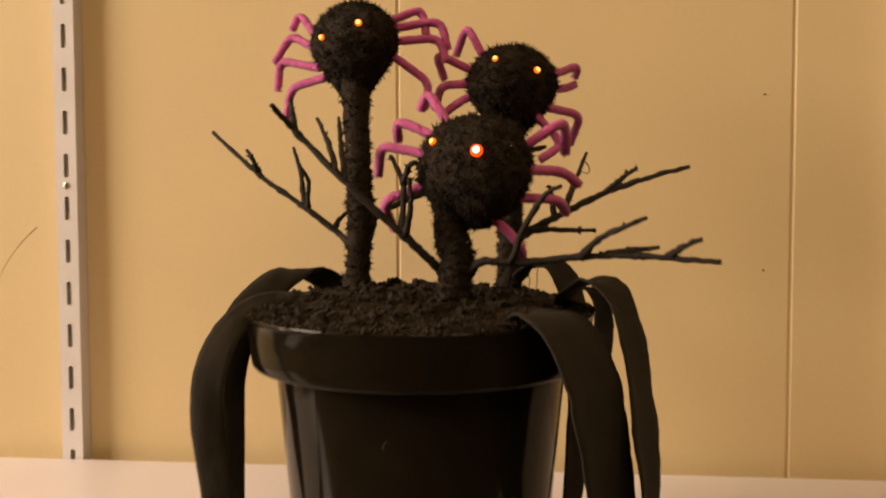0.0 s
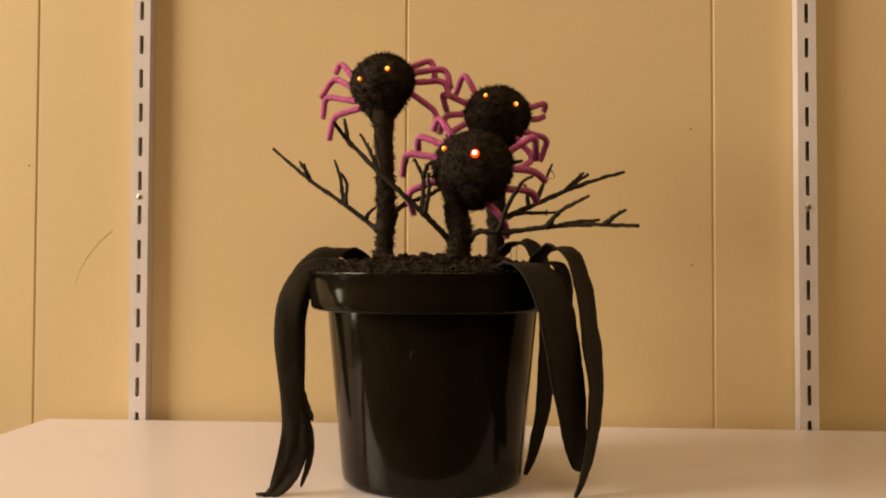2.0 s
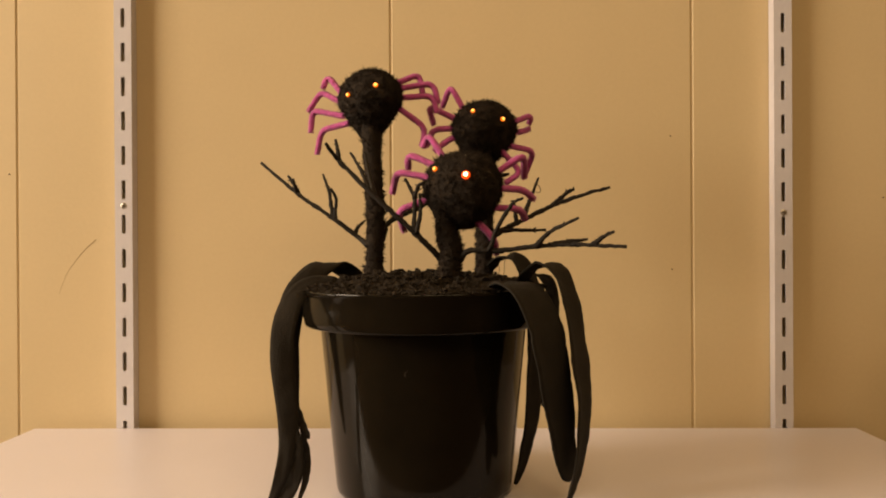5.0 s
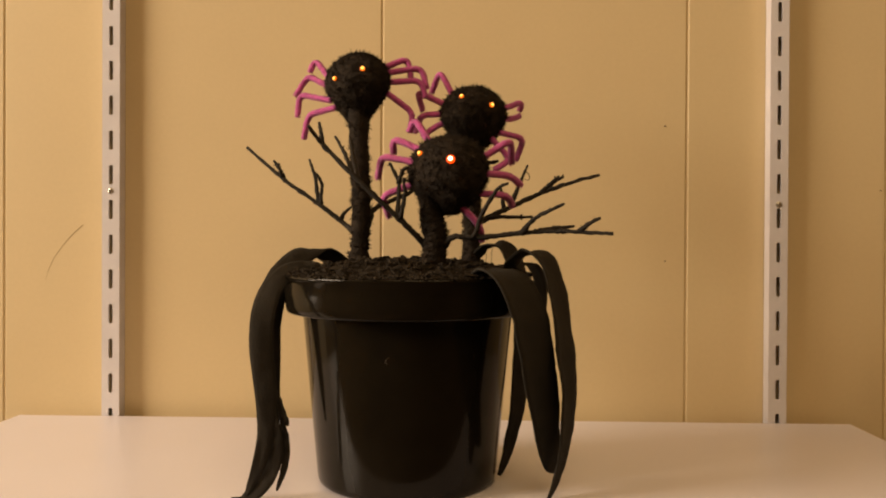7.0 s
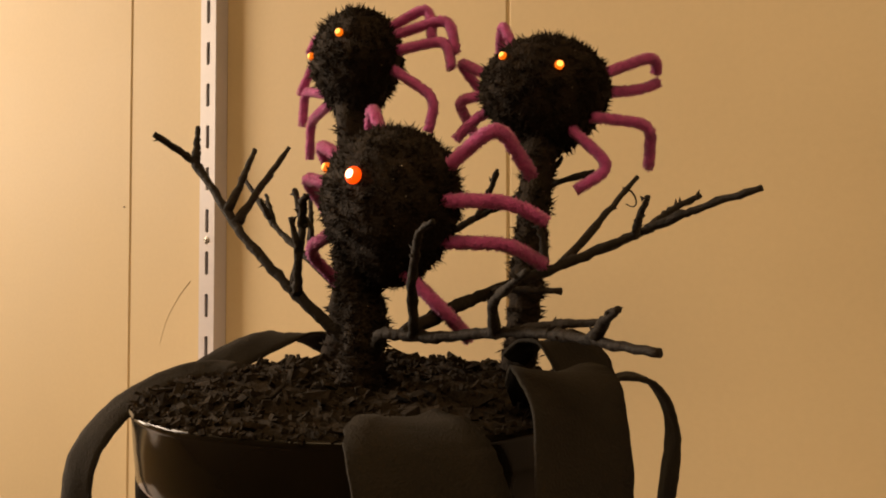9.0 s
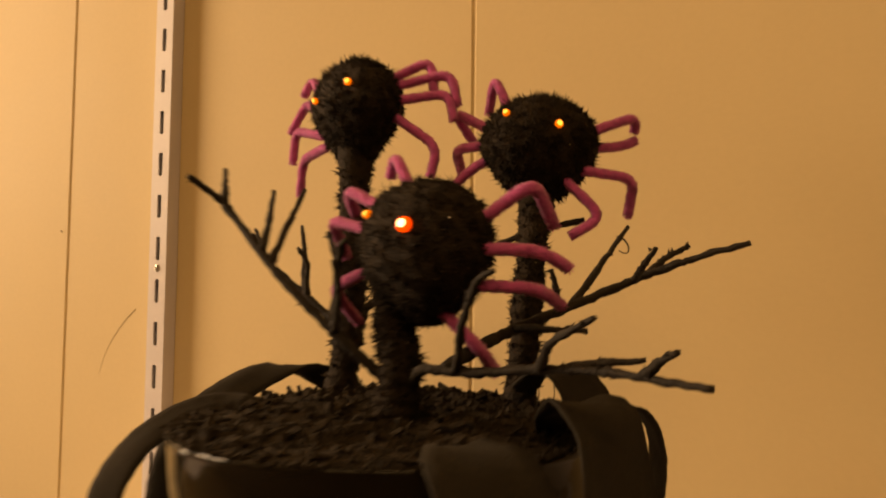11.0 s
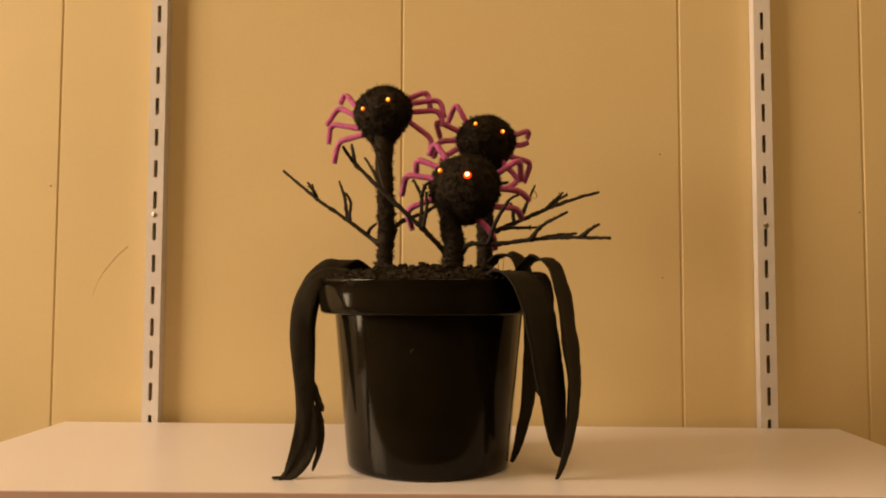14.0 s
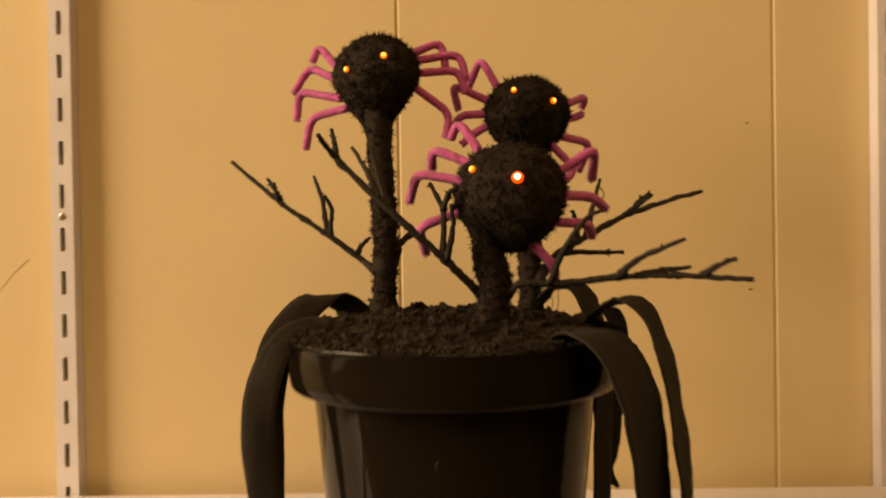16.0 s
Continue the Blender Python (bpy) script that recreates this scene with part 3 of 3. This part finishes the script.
twig("thin black twig bending behind the front stem",
     [(-0.0530, -0.162, 0.1660), (-0.0478, -0.161, 0.1740), (-0.0455, -0.158, 0.1845), (-0.0388, -0.152, 0.1900), (-0.0243, -0.14, 0.1968), (-0.0049, -0.13, 0.2086), (0.0203, -0.13, 0.2185), (0.0479, -0.13, 0.2245)],
     [[(0.0227, -0.13, 0.2194), (0.0289, -0.13, 0.2256), (0.0346, -0.13, 0.2313)],
      [(-0.0049, -0.13, 0.2086), (0.0013, -0.13, 0.2201), (0.0047, -0.13, 0.2286)]], 13)
twig("long low black twig with forked shoots",
     [(0.0030, -0.217, 0.1480), (0.0078, -0.222, 0.1575), (0.0148, -0.2277, 0.1654), (0.0353, -0.23, 0.1656), (0.0589, -0.235, 0.1683), (0.0813, -0.245, 0.1692), (0.1106, -0.26, 0.1676)],
     [[(0.0581, -0.235, 0.1683), (0.0655, -0.249, 0.1771), (0.0812, -0.2627, 0.1853)],
      [(0.0665, -0.238, 0.1689), (0.0783, -0.238, 0.1712), (0.0908, -0.2385, 0.1727)],
      [(0.0922, -0.25, 0.1692), (0.0971, -0.256, 0.1737), (0.1025, -0.2625, 0.1769)],
      [(0.0282, -0.230, 0.1657), (0.0345, -0.2400, 0.1822), (0.0425, -0.2490, 0.1950), (0.0489, -0.2515, 0.1980)],
      [(0.0366, -0.195, 0.1787), (0.0469, -0.203, 0.1793), (0.0672, -0.21, 0.179)]], 14)
twig("black twig with several shoots beside the rear stem",
     [(0.0233, -0.229, 0.1657), (0.0303, -0.21, 0.1734), (0.0375, -0.195, 0.1787), (0.0548, -0.178, 0.1873), (0.0757, -0.1665, 0.1972), (0.0954, -0.17, 0.2043), (0.1174, -0.1735, 0.2104)],
     [[(0.0757, -0.1665, 0.1972), (0.0812, -0.178, 0.2026), (0.0866, -0.188, 0.2079)],
      [(0.054, -0.178, 0.1873), (0.0622, -0.158, 0.205), (0.0691, -0.142, 0.2199)],
      [(0.0496, -0.182, 0.1846), (0.0487, -0.181, 0.1940), (0.0470, -0.1814, 0.2010)],
      [(0.0801, -0.167, 0.1989), (0.0863, -0.16, 0.2055), (0.0945, -0.153, 0.2109)]], 15)



# ---- felt leaves ----
def felt_leaf(name, label, points, width, across, taper=0.75, fold=0.12, parent=None, seed=0, first=None, root=0.55):
    """A soft strap that arches over the rim: width at its widest, across is the direction of its breadth; first: that near its root, where it twists."""
    rng = random.Random(seed)
    line = spline(points, 10)
    n = len(line)
    bm = bmesh.new()
    rows = []
    side0 = Vector(across).normalized()
    for i, p in enumerate(line):
        u = i / (n - 1)
        d = (line[min(i + 1, n - 1)] - line[max(i - 1, 0)]).normalized()
        k = min(1, max(0, (u - 0.22) / 0.26))
        way = side0 if first is None else Vector(first).normalized().lerp(side0, k * k * (3 - 2 * k))
        s = (way - d * way.dot(d)).normalized()
        nrm = d.cross(s)
        grow = min(1, max(0, (u - 0.05) / (0.25 if first is None else 0.40)))
        w = 0.5 * width * (root + (1 - root) * grow * grow * (3 - 2 * grow)) * (1 if u < taper else math.sqrt(max(0.012, 1 - ((u - taper) / (1 - taper)) ** 1.6)))
        w *= 1 + 0.05 * noise.noise(Vector((u * 9, seed, 0))) + 0.030 * noise.noise(Vector((u * 60, seed, 7)))
        row = []
        for k in range(7):
            q = k / 3 - 1
            lift = fold * w * (q * q) + 0.0011 * noise.noise(Vector((u * 12, q * 1.2, seed + 3))) + 0.0005 * noise.noise(Vector((u * 40, q * 3, seed + 5)))
            row.append((p + s * w * q + nrm * lift, nrm))
        rows.append(row)
    for sgn in (1, -1):
        grid = [[bm.verts.new(p + nv * 0.0006 * sgn) for p, nv in row] for row in rows]
        for a, b in zip(grid, grid[1:]):
            for k in range(6):
                bm.faces.new((a[k], a[k + 1], b[k + 1], b[k]))
        if sgn == 1:
            top = grid
    for i in range(n - 1):
        for k in (0, 6):
            bm.faces.new((top[i][k], top[i + 1][k], grid[i + 1][k], grid[i][k]))
    for i in (0, n - 1):
        for k in range(6):
            bm.faces.new((top[i][k], top[i][k + 1], grid[i][k + 1], grid[i][k]))
    ob = part(name, bm, M_FELT, parent)
    if parent is None:
        tagged(ob, label, "leaf", "felt leaves hanging over the rim")
    return ob


# a curled tendril and two stray fibres
tendril = empty("tendril", "thin curled black tendril at a twig's end", "tendril")
bm = bmesh.new()
add_tube(bm, [Vector((0.0655 + 0.0048 * math.sin(a * 0.75), -0.148 + 0.0004 * a, 0.2120 + 0.0035 * math.cos(a))) for a in (0, 0.5, 1, 1.5, 2, 2.5, 3, 3.5, 4)], lambda u: 0.00042 - 0.0002 * u, 6)
part("curl", bm, M_TWIG, tendril)
for k, (x, y) in enumerate(((0.036, -0.166), (0.040, -0.158))):
    bm = bmesh.new()
    z = soil_height(x, y)
    add_tube(bm, spline([(x, y, z - 0.002), (x + 0.002, y, z + 0.008), (x - 0.002 + 0.004 * k, y, z + 0.013), (x + 0.003, y + 0.002, z + 0.017)], 8), lambda u: 0.00022, 5)
    tagged(part("stray_fibre", bm, M_TWIG), "thin stray dark fibre rising from the soil", "fibre", "stray fibres")

leaf = felt_leaf("felt_leaf", "broad black felt leaf with split tip, hanging to the shelf", [(-0.0680, -0.199, 0.1415), (-0.0765, -0.202, 0.1452), (-0.0849, -0.206, 0.1460), (-0.0932, -0.218, 0.1432), (-0.0985, -0.237, 0.1345), (-0.1012, -0.2515, 0.1190), (-0.1018, -0.254, 0.0980), (-0.1002, -0.253, 0.0790), (-0.0990, -0.251, 0.0600), (-0.1003, -0.2485, 0.0400), (-0.1062, -0.246, 0.0190), (-0.1135, -0.244, 0.0030)], 0.0146, (0.99, 0.12, 0.0), 0.53, fold=-0.16, seed=1, first=(0.60, -0.50, -0.62), root=0.62)
felt_leaf("split_strip", "", [(-0.0972, -0.2498, 0.0640), (-0.0946, -0.2475, 0.0420), (-0.0968, -0.2446, 0.0230), (-0.1045, -0.244, 0.0085), (-0.1140, -0.244, 0.0022), (-0.1225, -0.244, 0.0013)], 0.0105, (0.97, -0.2, 0.1), 0.45, fold=-0.15, parent=leaf, seed=2)
felt_leaf("split_strip", "", [(-0.0920, -0.2475, 0.0600), (-0.0888, -0.2430, 0.0370), (-0.0893, -0.2430, 0.0220), (-0.0945, -0.2420, 0.0055)], 0.0050, (0.97, -0.2, 0.1), 0.4, parent=leaf, seed=3)
felt_leaf("split_strip", "", [(-0.0938, -0.2485, 0.0700), (-0.0903, -0.2475, 0.0580), (-0.0864, -0.2465, 0.0475)], 0.0036, (0.97, -0.2, 0.3), 0.75, parent=leaf, seed=9)
felt_leaf("felt_leaf", "dark felt leaf arching from the soil behind another leaf", [(-0.068, -0.130, 0.140), (-0.0760, -0.136, 0.1485), (-0.0835, -0.147, 0.1550), (-0.0895, -0.161, 0.1562), (-0.0970, -0.182, 0.1490), (-0.1040, -0.202, 0.1350), (-0.1060, -0.214, 0.113), (-0.1056, -0.217, 0.0907), (-0.1036, -0.218, 0.062), (-0.101, -0.219, 0.0350)], 0.017, (0.85, 0.50, -0.1), 0.62, fold=-0.15, first=(0.85, 0.50, 0.0), root=0.8, seed=4)
felt_leaf("felt_leaf", "broad black felt leaf draped over the pot rim", [(0.027, -0.235, 0.1399), (0.0376, -0.247, 0.1444), (0.0495, -0.26, 0.1388), (0.0581, -0.263, 0.1215), (0.0643, -0.258, 0.095), (0.0706, -0.245, 0.0634), (0.076, -0.232, 0.0343), (0.0822, -0.215, 0.0128)], 0.040, (0.55, 0.83, 0.0), 0.49, seed=5, root=0.34)
felt_leaf("felt_leaf", "long black felt leaf arching high and hanging to the shelf", [(0.0504, -0.188, 0.1395), (0.0586, -0.205, 0.151), (0.0686, -0.214, 0.1548), (0.0770, -0.222, 0.1432), (0.0815, -0.231, 0.1205), (0.0845, -0.236, 0.0926), (0.0868, -0.237, 0.0609), (0.0840, -0.236, 0.0293), (0.0760, -0.2345, 0.0004)], 0.034, (0.40, 0.92, 0.0), 0.58, seed=6)
felt_leaf("felt_leaf", "short black felt leaf hanging behind the pot rim", [(0.0557, -0.16, 0.1429), (0.0646, -0.15, 0.1462), (0.0739, -0.142, 0.1435), (0.0789, -0.137, 0.1278), (0.0762, -0.138, 0.1), (0.0724, -0.142, 0.0727), (0.0697, -0.145, 0.0548), (0.0757, -0.148, 0.0443)], 0.016, (-0.5, 0.85, 0.0), 0.6, seed=7)
felt_leaf("felt_leaf", "narrow black felt leaf hugging the pot side", [(0.0313, -0.168, 0.1522), (0.0384, -0.168, 0.1584), (0.0473, -0.168, 0.1588), (0.0563, -0.165, 0.1504), (0.0611, -0.164, 0.1325), (0.063, -0.166, 0.1103), (0.0617, -0.173, 0.0757), (0.0586, -0.183, 0.0467), (0.0532, -0.19, 0.0225), (0.0464, -0.196, 0.0036)], 0.022, (0.6, 0.8, 0.0), 0.5, seed=8)
